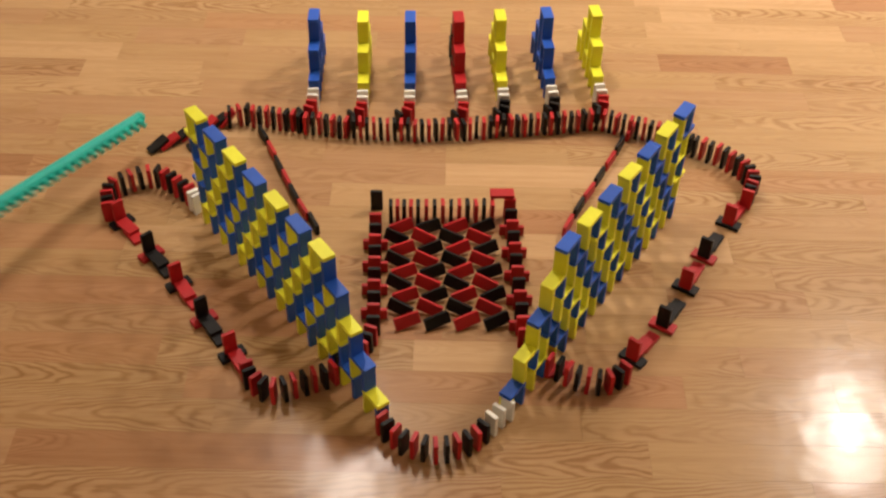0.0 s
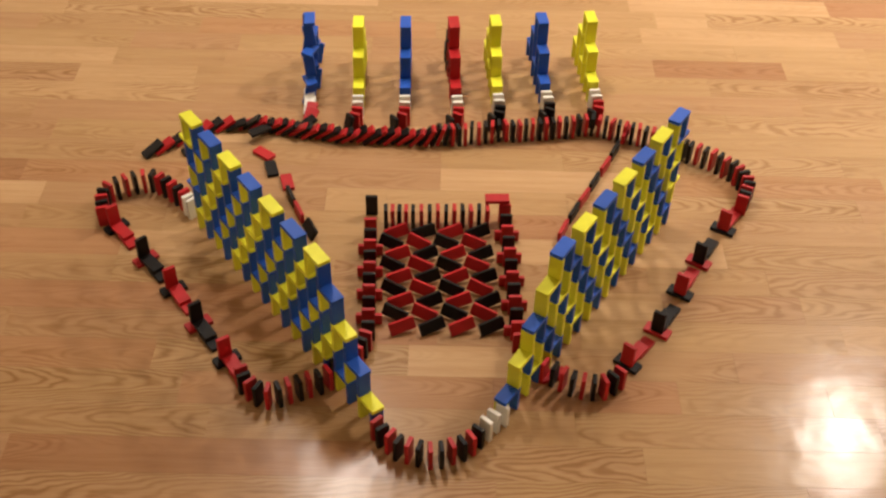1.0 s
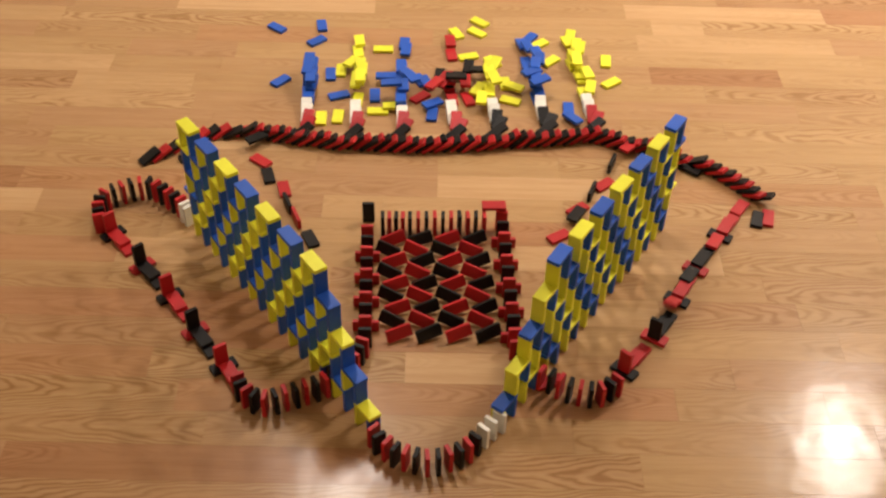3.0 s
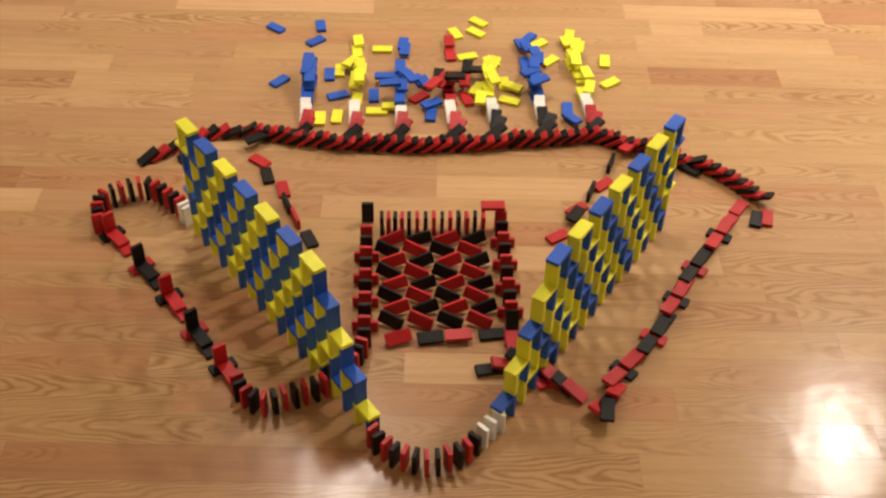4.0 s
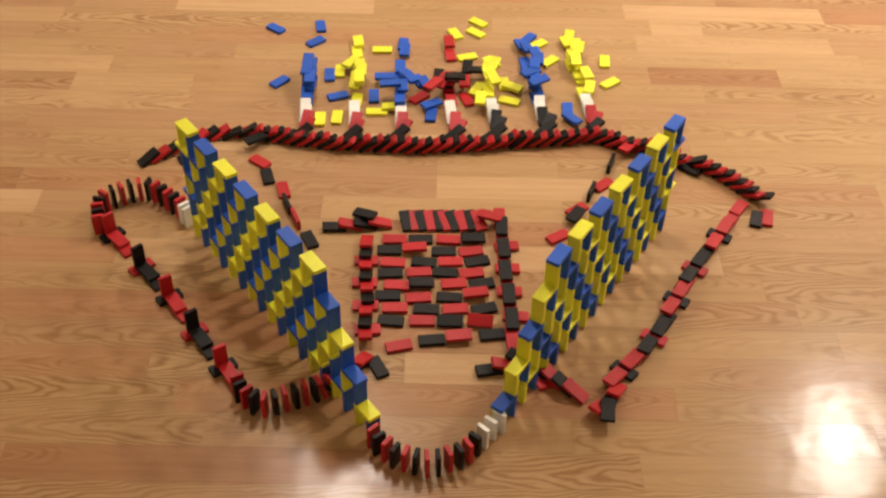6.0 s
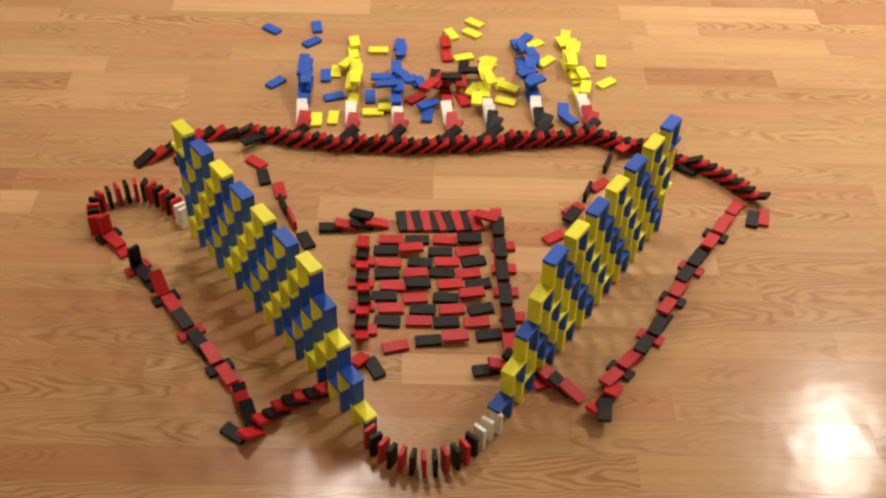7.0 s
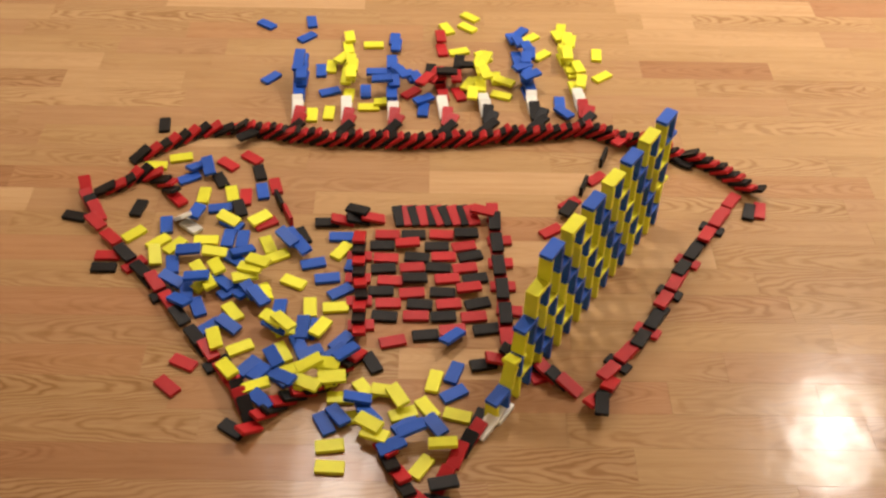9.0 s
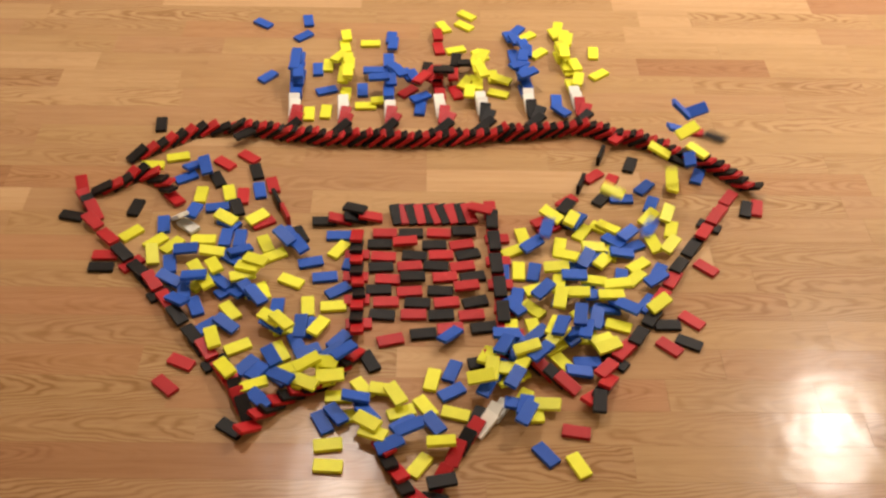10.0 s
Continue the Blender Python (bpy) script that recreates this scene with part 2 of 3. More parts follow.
def tumble(ob, t0, t1, end, spin=0):
    """The domino is thrown from where it stands at t0 to its resting pose at t1."""
    m0 = ob.matrix_world.copy()
    a, b = m0.translation, end.translation
    qa, qb = m0.to_quaternion(), end.to_quaternion()
    if qa.dot(qb) < 0:
        qb.negate()
    rows = [(0.0, m0)]
    for k in (0.0, 0.25, 0.45, 0.65, 0.82, 1.0):
        t = t0 + (t1 - t0) * k
        if 0.0 < t < 10.0:
            k = k ** 1.3
            run = k * (0.75 + 0.25 * k)
            p = a.lerp(b, run)
            p.z = max(a.z + (b.z - a.z) * k * k, b.z) + 0.0
            turn = qa.slerp(qb, k) @ Euler((0, spin * math.sin(math.pi * k), spin * 0.6 * math.sin(math.pi * k))).to_quaternion()
            rows.append((t, Matrix.LocRotScale(p, turn, None)))
    last = rows[-1][1] if t1 > 10.0 else end
    rows.append((10.0, last))
    MOVES.append((ob, rows))


def cave_in(ob, t0, t1, way, end, spin, lean=36, share=0.42):
    """The domino first leans along the wall with its neighbours for that share of the time, then drops and tumbles to its resting pose."""
    m0 = ob.matrix_world.copy()
    high = m0.translation.z
    foot = Matrix.Translation(m0.translation - Vector((0, 0, LONG / 2)))
    tip = foot @ Matrix.Rotation(radians(lean), 4, Vector((0, 0, 1)).cross(way)) @ foot.inverted() @ m0
    tip = Matrix.Translation(way * 0.10 * high - Vector((0, 0, min(0.02, 0.12 * high)))) @ tip
    tip.translation.z = max(tip.translation.z, 0.018)
    a, b = tip.translation, end.translation
    qa, qb = tip.to_quaternion(), end.to_quaternion()
    if qa.dot(qb) < 0:
        qb.negate()

    def at(u):
        if u <= share:
            return m0.lerp(tip, (max(0.0, u) / share) ** 1.5)
        k = min(1.0, (u - share) / (1 - share))
        p = a.lerp(b, k * (1.25 - 0.25 * k))
        p.z = max(b.z, a.z + (b.z - a.z) * k ** 1.8)
        turn = qa.slerp(qb, k) @ Euler((0, spin * math.sin(math.pi * k), spin * 0.6 * math.sin(math.pi * k))).to_quaternion()
        return Matrix.LocRotScale(p, turn, None)

    times = sorted({0.0, 10.0, *(round(min(10.0, t0 + (t1 - t0) * u), 3) for u in (0, 0.2, share, 0.54, 0.68, 0.84, 1.0))})
    MOVES.append((ob, [(t, at((t - t0) / (t1 - t0))) for t in times]))


# ---- resting places ----
RESTS = {}
LAID = []  # what lies already: x, y, unit length, top


def rest(where, colour, *spots):
    RESTS.setdefault((where, colour), []).extend(spots)


def lie(x, y, yaw, wobble=3.0):
    """A flat resting pose on whatever lies there already."""
    ux, uy = math.cos(radians(yaw)), math.sin(radians(yaw))
    z = 0.0
    mine = [(x + ux * s, y + uy * s) for s in (-0.016, 0, 0.016)]
    for qx, qy, vx, vy, top in LAID:
        if abs(qx - x) < 0.05 and abs(qy - y) < 0.05 and top > z:
            if any((qx + vx * s - px) ** 2 + (qy + vy * s - py) ** 2 < 0.019 ** 2 for s in (-0.016, 0, 0.016) for px, py in mine):
                z = top
    z = min(z, 0.042)
    LAID.append((x, y, ux, uy, z + THICK + 0.0004))
    tilt = wobble if z > 0 else 0.0
    return flat_pose(x, y, yaw, z + 0.0002) @ pose(0, 0, 0, random.uniform(-tilt, tilt), 0, random.uniform(-tilt, tilt))


def note(x, y, yaw, top):
    LAID.append((x, y, math.cos(radians(yaw)), math.sin(radians(yaw)), top))


# ---- lines of standing dominoes ----
def smooth(points, pitch, count=0):
    """Places and headings at even steps along a smooth curve through the points."""
    ps = [Vector((*p, 0)) for p in points]
    ps = [ps[0] * 2 - ps[1], *ps, ps[-1] * 2 - ps[-2]]
    fine = []
    for i in range(1, len(ps) - 2):
        a, b, c, d = ps[i - 1:i + 3]
        for k in range(40):
            u = k / 40
            fine.append(0.5 * (2 * b + (c - a) * u + (2 * a - 5 * b + 4 * c - d) * u * u + (3 * b - a - 3 * c + d) * u ** 3))
    fine.append(ps[-2])
    total = sum((q - p).length for p, q in zip(fine, fine[1:]))
    n = count or max(2, round(total / pitch) + 1)
    step, out, gone, want = total / (n - 1), [], 0.0, 0.0
    for p, q in zip(fine, fine[1:]):
        d = (q - p).length
        while want <= gone + d + 1e-9 and len(out) < n:
            at = p.lerp(q, (want - gone) / d)
            out.append((at.x, at.y, math.degrees(math.atan2(q.y - p.y, q.x - p.x)), want / total))
            want += step
        gone += d
    return out


def timed(pairs, f):
    for (f0, t0), (f1, t1) in zip(pairs, pairs[1:]):
        if f <= f1:
            return t0 + (t1 - t0) * (f - f0) / max(1e-6, f1 - f0)
    return pairs[-1][1]


def line(points, pitch, times, label, group, colours=("red", "black"), lean=0, jitter=5.0, pushed=(), thrown={}, turn=0):
    """A line of standing dominoes that topples on; pushed: the curve into which it is shoved as it falls; thrown: those flung flat to a place of their own; turn: by how much they twist about their foot as they fall."""
    made = smooth(points, pitch)
    n = len(made)
    after = smooth(pushed, pitch, n) if pushed else made
    for i, (x, y, heading, f) in enumerate(made):
        side = random.uniform(-0.0003, 0.0003) * jitter
        twist = random.uniform(-jitter, jitter)
        m = upright_pose(x - side * math.sin(radians(heading)), y + side * math.cos(radians(heading)), heading + twist)
        ob = domino(colours[i % len(colours)], m, label, group)
        ex, ey, eh, _ = after[i]
        gap = math.hypot(after[i + 1][0] - ex, after[i + 1][1] - ey) if i < n - 1 else 0.03
        tip = lean or (86 if i == n - 1 else 90 - math.degrees(math.asin(min(0.9, THICK * random.uniform(1.05, 1.3) / gap))))
        end = upright_pose(ex, ey, eh + 1.6 * twist + turn * random.uniform(0.86, 1.08)) if pushed or turn else None
        if i in thrown:
            tumble(ob, timed(times, f), timed(times, f) + 0.22, lie(*thrown[i]))
            continue
        topple(ob, timed(times, f), tip, 0.18, end)
        hx, hy = math.cos(radians(eh)), math.sin(radians(eh))
        note(ex + hx * 0.022, ey + hy * 0.022, eh, 0.018)


line(((-0.631, 1.834), (-0.581, 1.873), (-0.514, 1.923), (-0.452, 1.945)), 0.0225, ((0, -0.9), (1, 0.08)), "in the long toppling line", "long domino line", ("black", "red"), 0, 8.0)
line(((-0.436, 1.946), (-0.370, 1.936), (-0.282, 1.920), (-0.207, 1.910), (-0.109, 1.906), (0.014, 1.911), (0.138, 1.929), (0.262, 1.946), (0.338, 1.957), (0.386, 1.939), (0.445, 1.919), (0.519, 1.877)), 0.0148, ((0, 0.12), (0.068, 0.45), (0.237, 0.66), (0.463, 0.95), (0.59, 1.19), (0.796, 1.45), (0.913, 1.58), (1, 1.7)), "in the long toppling line", "long domino line", ("black", "red"), 0, 12.0)
line(((0.531, 1.871), (0.586, 1.837), (0.622, 1.792), (0.631, 1.751), (0.611, 1.702)), 0.0165, ((0, 1.67), (1, 1.95)), "in the long toppling line", "long domino line", ("black", "red"), 0, 6.0, ((0.537, 1.887), (0.583, 1.853), (0.623, 1.811), (0.658, 1.775), (0.696, 1.746)), {12: (0.654, 1.703, 72), 11: (0.676, 1.707, 77), 13: (0.624, 1.737, 54)})
line(((-0.661, 1.624), (-0.673, 1.661), (-0.667, 1.696), (-0.643, 1.714), (-0.617, 1.730), (-0.589, 1.734), (-0.561, 1.721), (-0.534, 1.699), (-0.513, 1.679)), 0.0185, ((0, 7.40), (1, 7.66)), "in the curve that leads to the stepped wall", "domino curve", ("red", "black"), 0, 5.0, ((-0.651, 1.648), (-0.675, 1.685), (-0.698, 1.725), (-0.679, 1.735), (-0.640, 1.750), (-0.600, 1.782), (-0.563, 1.773), (-0.530, 1.738)), {3: (-0.708, 1.662, -13)})
line(((-0.126, 1.313), (-0.139, 1.281), (-0.164, 1.246), (-0.193, 1.220), (-0.221, 1.207), (-0.249, 1.194), (-0.276, 1.183), (-0.301, 1.187), (-0.322, 1.206), (-0.334, 1.225)), 0.0178, ((0, 5.75), (1, 6.25)), "in the curve beside the stepped wall", "domino curve", ("red", "black"), 0, 5.0, ((-0.114, 1.317), (-0.135, 1.281), (-0.171, 1.235), (-0.222, 1.207), (-0.261, 1.174), (-0.283, 1.142), (-0.304, 1.173), (-0.320, 1.204)), {11: (-0.322, 1.137, -34)})
line(((0.316, 1.240), (0.299, 1.225), (0.276, 1.215), (0.250, 1.220), (0.226, 1.229), (0.203, 1.244), (0.174, 1.265), (0.153, 1.295)), 0.0178, ((0, 3.35), (1, 3.8)), "in the curve beside the stepped wall", "domino curve", ("red", "black"), 0, 5.0, ((0.330, 1.259), (0.312, 1.233), (0.298, 1.213), (0.285, 1.205), (0.262, 1.223), (0.235, 1.244), (0.207, 1.269), (0.168, 1.294), (0.126, 1.290)), {3: (0.297, 1.186, 83)})
line(((-0.096, 1.120), (-0.078, 1.099), (-0.055, 1.082), (-0.033, 1.073), (-0.009, 1.069), (0.015, 1.072), (0.037, 1.080), (0.058, 1.095), (0.071, 1.108)), 0.0182, ((0, 8.40), (1, 8.63)), "in the front curve between the walls", "front domino curve", ("red", "black"), 0, 5.0, ((-0.080, 1.117), (-0.056, 1.072), (-0.027, 1.018), (0.007, 1.006), (0.036, 1.051), (0.062, 1.103), (0.079, 1.135)), {7: (0.029, 1.023, 13)})
line(((-0.501, 1.665), (-0.491, 1.654)), 0.014, ((0, 7.69), (1, 7.73)), "before the stepped wall", "white dominoes", ("white",))
line(((0.084, 1.125), (0.098, 1.140), (0.111, 1.156)), 0.018, ((0, 8.68), (1, 8.76)), "before the stepped wall", "white dominoes", ("white",))


# ---- side trails: an upright on a cross piece, with a low step before it ----
def trail(points, times, name, knocked):
    """knocked: which lying pieces a wall's fall throws, when, and where they come to rest."""
    ps = [Vector((*p, 0)) for p in points]
    for i, p in enumerate(ps):
        way = (ps[min(i + 1, len(ps) - 1)] - ps[max(i - 1, 0)]).normalized()
        heading = math.degrees(math.atan2(way.y, way.x))
        own, other = ("red", "black") if i % 2 == 0 else ("black", "red")
        tag = "trail of stepped dominoes " + name
        turn = random.uniform(-5, 5)
        cross = domino(other, flat_pose(p.x, p.y, heading + 90 + turn), "lying crosswise under an upright one", tag)
        q = p - way * 0.050
        low = domino(own, flat_pose(q.x, q.y, heading), "lying flat along the trail", tag)
        q = p - way * 0.0265
        domino(own, flat_pose(q.x, q.y, heading + turn, THICK), "lying flat on another as a step", tag)
        for piece, key in ((cross, "cross"), (low, "low")):
            if (i, key) in knocked:
                t0, spot = knocked[(i, key)]
                tumble(piece, t0, t0 + 0.25, flat_pose(*spot))
        q = p + way * 0.004
        ob = domino(own, upright_pose(q.x, q.y, heading + turn, THICK), "standing on a crosswise one", tag)
        topple(ob, times[0] + (times[1] - times[0]) * i / (len(ps) - 1), 84, 0.22)
        note(p.x, p.y, heading + 90, 0.016)
        note(p.x + way.x * 0.03, p.y + way.y * 0.03, heading, 0.02)


trail(((-0.368, 1.279), (-0.432, 1.361), (-0.494, 1.447), (-0.562, 1.526), (-0.638, 1.615)), (6.35, 7.4), "beside the first wall", {
    (4, "cross"): (8.42, (-0.619, 1.517, 1)), (4, "low"): (8.42, (-0.618, 1.550, 1)),
    (1, "cross"): (8.62, (-0.446, 1.228, -42)), (2, "low"): (8.6, (-0.427, 1.281, -26))})
trail(((0.568, 1.650), (0.504, 1.553), (0.456, 1.468), (0.401, 1.370), (0.338, 1.290)), (2.35, 3.3), "beside the second wall", {
    (1, "cross"): (9.7, (0.541, 1.530, -43)), (3, "cross"): (9.58, (0.490, 1.391, -42)),
    (2, "cross"): (9.6, (0.476, 1.336, -27)), (3, "low"): (9.56, (0.444, 1.379, 1)), (2, "low"): (9.62, (0.439, 1.326, -43))})


# ---- the field between its two columns ----
def column(a, b, n, t0, t1, name, crossed, black_over):
    """Uprights one behind the other, every second red with a red one on edge across it; black_over: the black ones end lying over the red."""
    a, b = Vector((*a, 0)), Vector((*b, 0))
    way = (b - a).normalized()
    heading = math.degrees(math.atan2(way.y, way.x))
    for i in range(n + 1):
        p = a.lerp(b, i / n)
        when = t0 + (t1 - t0) * i / n
        colour = ("red", "black")[i % 2]
        ob = domino(colour, upright_pose(p.x, p.y, heading + random.uniform(-3, 3)), "standing in a column beside the field", name)
        if i == n and not black_over:
            tumble(ob, when, when + 0.2, flat_pose(-0.097, 1.286, -62))
        elif black_over and colour == "black":
            q = p + way * 0.020
            tumble(ob, when, when + 0.2, flat_pose(q.x + random.uniform(-0.002, 0.002), q.y, heading + random.uniform(-4, 4), 0.0155) @ pose(0, 0, 0, 5, 0, 0))
        else:
            kicked = None if black_over else upright_pose(p.x, p.y + 0.021, heading + random.uniform(-5, 5))
            topple(ob, when, 82 if black_over else (72 if i < n else 86), 0.2, kicked)
        if i in crossed:
            q = p + Vector((0, 0.0105, 0))
            cross = domino("red", edge_pose(q.x, q.y, 0), "on its long edge across the column", name)
            if black_over:
                q.x += random.uniform(0.002, 0.012)
            tumble(cross, when + 0.06, when + 0.22, flat_pose(q.x + random.uniform(-0.004, 0.004), q.y - 0.002, random.uniform(-6, 6), 0.0005))


column((-0.135, 1.608), (-0.123, 1.336), 9, 5.3, 5.78, "first column", (2, 4, 6, 8), False)
column((0.144, 1.344), (0.129, 1.660), 10, 3.82, 4.56, "second column", (0, 2, 4, 6, 8), True)
lead = domino("red", upright_pose(0.146, 1.315, 95), "standing in a column beside the field", "second column")
topple(lead, 3.78, 80, 0.2)
end_block = domino("black", upright_pose(-0.137, 1.675, -90), "standing behind the column as its end", "first column")
tumble(end_block, 5.0, 5.24, flat_pose(-0.143, 1.675, -25, 0.017) @ pose(0, 0, 0, 8, 0, 0))
line(((0.094, 1.650), (-0.053, 1.644)), 0.0158, ((0, 4.62), (1, 4.88)), "in the short row behind the field", "row behind the field", ("red", "black"), 75, 5.0, turn=-80)
line(((-0.067, 1.643), (-0.107, 1.642)), 0.0128, ((0, 4.87), (1, 4.96)), "in the short row behind the field", "row behind the field", ("red", "black"), 0, 4.0, ((-0.086, 1.665), (-0.131, 1.657), (-0.176, 1.654)))


def propped_pose(x, y, yaw, lean, rise):
    """On its long edge with one end propped up by rise degrees, leaning back a little; only a corner touches the floor."""
    up = abs(math.sin(radians(rise))) * LONG / 2 + math.cos(radians(rise)) * WIDE / 2
    return pose(x, y, up * math.cos(radians(lean)) + 0.001, 0, 0, yaw) @ pose(0, 0, 0, -lean, 0, 0) @ pose(0, 0, 0, 0, 90 - rise, 0)


def field(fl, fr, nl, nr):
    rows, cols = 9, 4
    for r in range(rows):
        v = r / (rows - 1)
        for c in range(cols):
            u = c / (cols - 1)
            x = (nl[0] * (1 - v) + fl[0] * v) * (1 - u) + (nr[0] * (1 - v) + fr[0] * v) * u
            y = (nl[1] * (1 - v) + fl[1] * v) * (1 - u) + (nr[1] * (1 - v) + fr[1] * v) * u
            x += -0.015 if r % 2 else -0.0035
            y -= 0.004
            side = 1 if r % 2 == 0 else -1
            yaw = side * 19 + random.uniform(-3, 3)
            colour = ("red", "black")[(c + (r % 2)) % 2]
            ob = domino(colour, propped_pose(x, y, yaw, 22, side * 9), "leaning on its long edge in a zigzag field", "zigzag field")
            if r == 0:
                t0 = 3.64 + 0.06 * (cols - c)
            elif r % 2 == 0:
                t0 = 3.76 + 0.078 * r + 0.05 * (cols - c)
            else:
                t0 = 5.36 + 0.065 * (7 - r) + 0.035 * c
            drop = (0.015 - 0.009 * c if r == 0 else -0.013) + random.uniform(0, 0.007)
            ex = x + random.uniform(-0.005, 0.005) + (0.006 if r == 0 else 0) 
            end = lie(ex, y - drop, random.uniform(-7, 7) + (13 if c == 3 or r == 0 else 0), 5)
            tumble(ob, t0, t0 + 0.22, end)


field((-0.081, 1.611), (0.079, 1.616), (-0.060, 1.361), (0.102, 1.366))


bridge = domino("red", flat_pose(*(0.113, 1.671, 2, 0.0482)), "bridging the column and the row", "second column")
tumble(bridge, 4.56, 4.74, flat_pose(*(0.109, 1.674, -18, 0.02)))


def edge_piece(name, colour, start, end, t0, on_edge=False):
    ob = domino(colour, edge_pose(*start), "on its long edge in a thin line", {"left": "first", "right": "second"}[name] + " thin line")
    tumble(ob, t0, t0 + 0.25, edge_pose(*end) if on_edge else lie(*end))


edge_piece("left", "black", (-0.394, 1.892, -61), (-0.393, 1.913, 34), 0.48)
edge_piece("left", "red", (-0.369, 1.839, -64), (-0.378, 1.855, -38), 0.55)
edge_piece("left", "black", (-0.348, 1.790, -65), (-0.356, 1.806, -73), 0.61)
edge_piece("left", "red", (-0.327, 1.745, -66), (-0.318, 1.763, -74), 0.68)
edge_piece("left", "black", (-0.306, 1.699, -64), (-0.304, 1.710, -67), 0.75, True)
edge_piece("left", "red", (-0.283, 1.654, -62), (-0.282, 1.666, -67), 0.81, True)
edge_piece("left", "black", (-0.258, 1.615, -64), (-0.249, 1.613, -64), 0.88)
edge_piece("right", "red", (0.401, 1.933, -115), (0.415, 1.915, 46), 1.60)
edge_piece("right", "black", (0.372, 1.883, -115), (0.372, 1.865, 69), 1.66, True)
edge_piece("right", "red", (0.347, 1.830, -118), (0.350, 1.802, 41), 1.73)
edge_piece("right", "black", (0.320, 1.778, -117), (0.321, 1.770, 69), 1.79, True)
edge_piece("right", "red", (0.294, 1.726, -119), (0.288, 1.720, 40), 1.85)
edge_piece("right", "black", (0.270, 1.680, -116), (0.283, 1.697, 58), 1.92)
edge_piece("right", "red", (0.245, 1.626, -114), (0.244, 1.637, 34), 1.98)


def stray(colour, start, end, t0, flight=0.25):
    ob = domino(colour, flat_pose(*start), "knocked aside by a falling wall", "stray dominoes")
    tumble(ob, t0, t0 + flight, lie(*end))


stray("red", (-0.491, 1.830, -50), (-0.426, 1.833, -39), 8.00, 0.25)
stray("black", (-0.454, 1.779, -50), (-0.434, 1.780, -63), 8.06, 0.25)
stray("red", (-0.417, 1.726, -50), (-0.375, 1.727, 94), 8.12, 0.25)
stray("black", (-0.385, 1.685, -50), (-0.381, 1.684, -70), 8.15, 0.25)
stray("red", (-0.346, 1.635, -50), (-0.325, 1.647, 31), 8.20, 0.25)
stray("black", (-0.530, 1.863, 30), (-0.584, 1.966, 97), 8.22, 0.25)
stray("black", (-0.452, 1.712, 30), (-0.586, 1.689, 80), 8.00, 0.25)
stray("black", (0.456, 1.861, 50), (0.433, 1.842, 70), 9.72, 0.25)
stray("red", (0.420, 1.811, 50), (0.384, 1.785, 64), 9.60, 0.25)
stray("black", (0.385, 1.754, 50), (0.361, 1.731, 53), 9.56, 0.25)
stray("red", (0.353, 1.707, 50), (0.233, 1.651, 28), 9.50, 0.25)
stray("black", (0.319, 1.655, 50), (0.285, 1.663, 57), 9.46, 0.25)
stray("red", (0.464, 1.827, 20), (0.633, 2.013, -25), 9.78, 0.25)
stray("black", (0.475, 1.846, 20), (0.633, 1.944, -33), 9.75, 0.25)
stray("red", (0.204, 1.260, 20), (0.254, 1.135, -10), 9.30, 0.25)


# ---- stepped walls of uprights and bridging flats ----
def wall(name, x0, y0, heading, near, far, flat_colours, seed):
    """Columns of uprights 36 mm apart; each level's flats bridge every other gap."""
    rng = random.Random(seed)
    dx, dy = math.cos(radians(heading)), math.sin(radians(heading))
    pieces = []
    tag = {"left": "first stepped wall", "right": "second stepped wall"}[name]
    for level in range(5):
        last = 17 - level
        for col in range(last + 1):
            # column 0 is the far end of the top row's count
            a = 0.468 - 0.036 * col
            z = level * LEVEL
            joined = (col + level) % 2 == 0
            colour = far if joined else near
            off = rng.uniform(-0.0007, 0.0007)
            m = upright_pose(x0 + dx * a + dy * off, y0 + dy * a - dx * off, heading + rng.uniform(-2.2, 2.2), z)
            pieces.append((a, z, domino(colour, m, "standing in the stepped wall", tag)))
        top = (level + 1) * LEVEL - THICK
        first = 0 if level % 2 == 0 else -1
        for col in range(first, last, 2):
            a = 0.468 - 0.036 * (col + 0.5)
            # one colour runs down each slope of bridging pieces
            band = ((col + (4 - level)) // 2) % 2
            if col < 0:
                a = 0.468
                m = flat_pose(x0 + dx * a, y0 + dy * a, heading, top)
            else:
                m = flat_pose(x0 + dx * a, y0 + dy * a, heading + rng.uniform(-2, 2), top)
            pieces.append((a, top, domino(flat_colours[band], m, "lying as a bridge in the stepped wall", tag)))
    return pieces


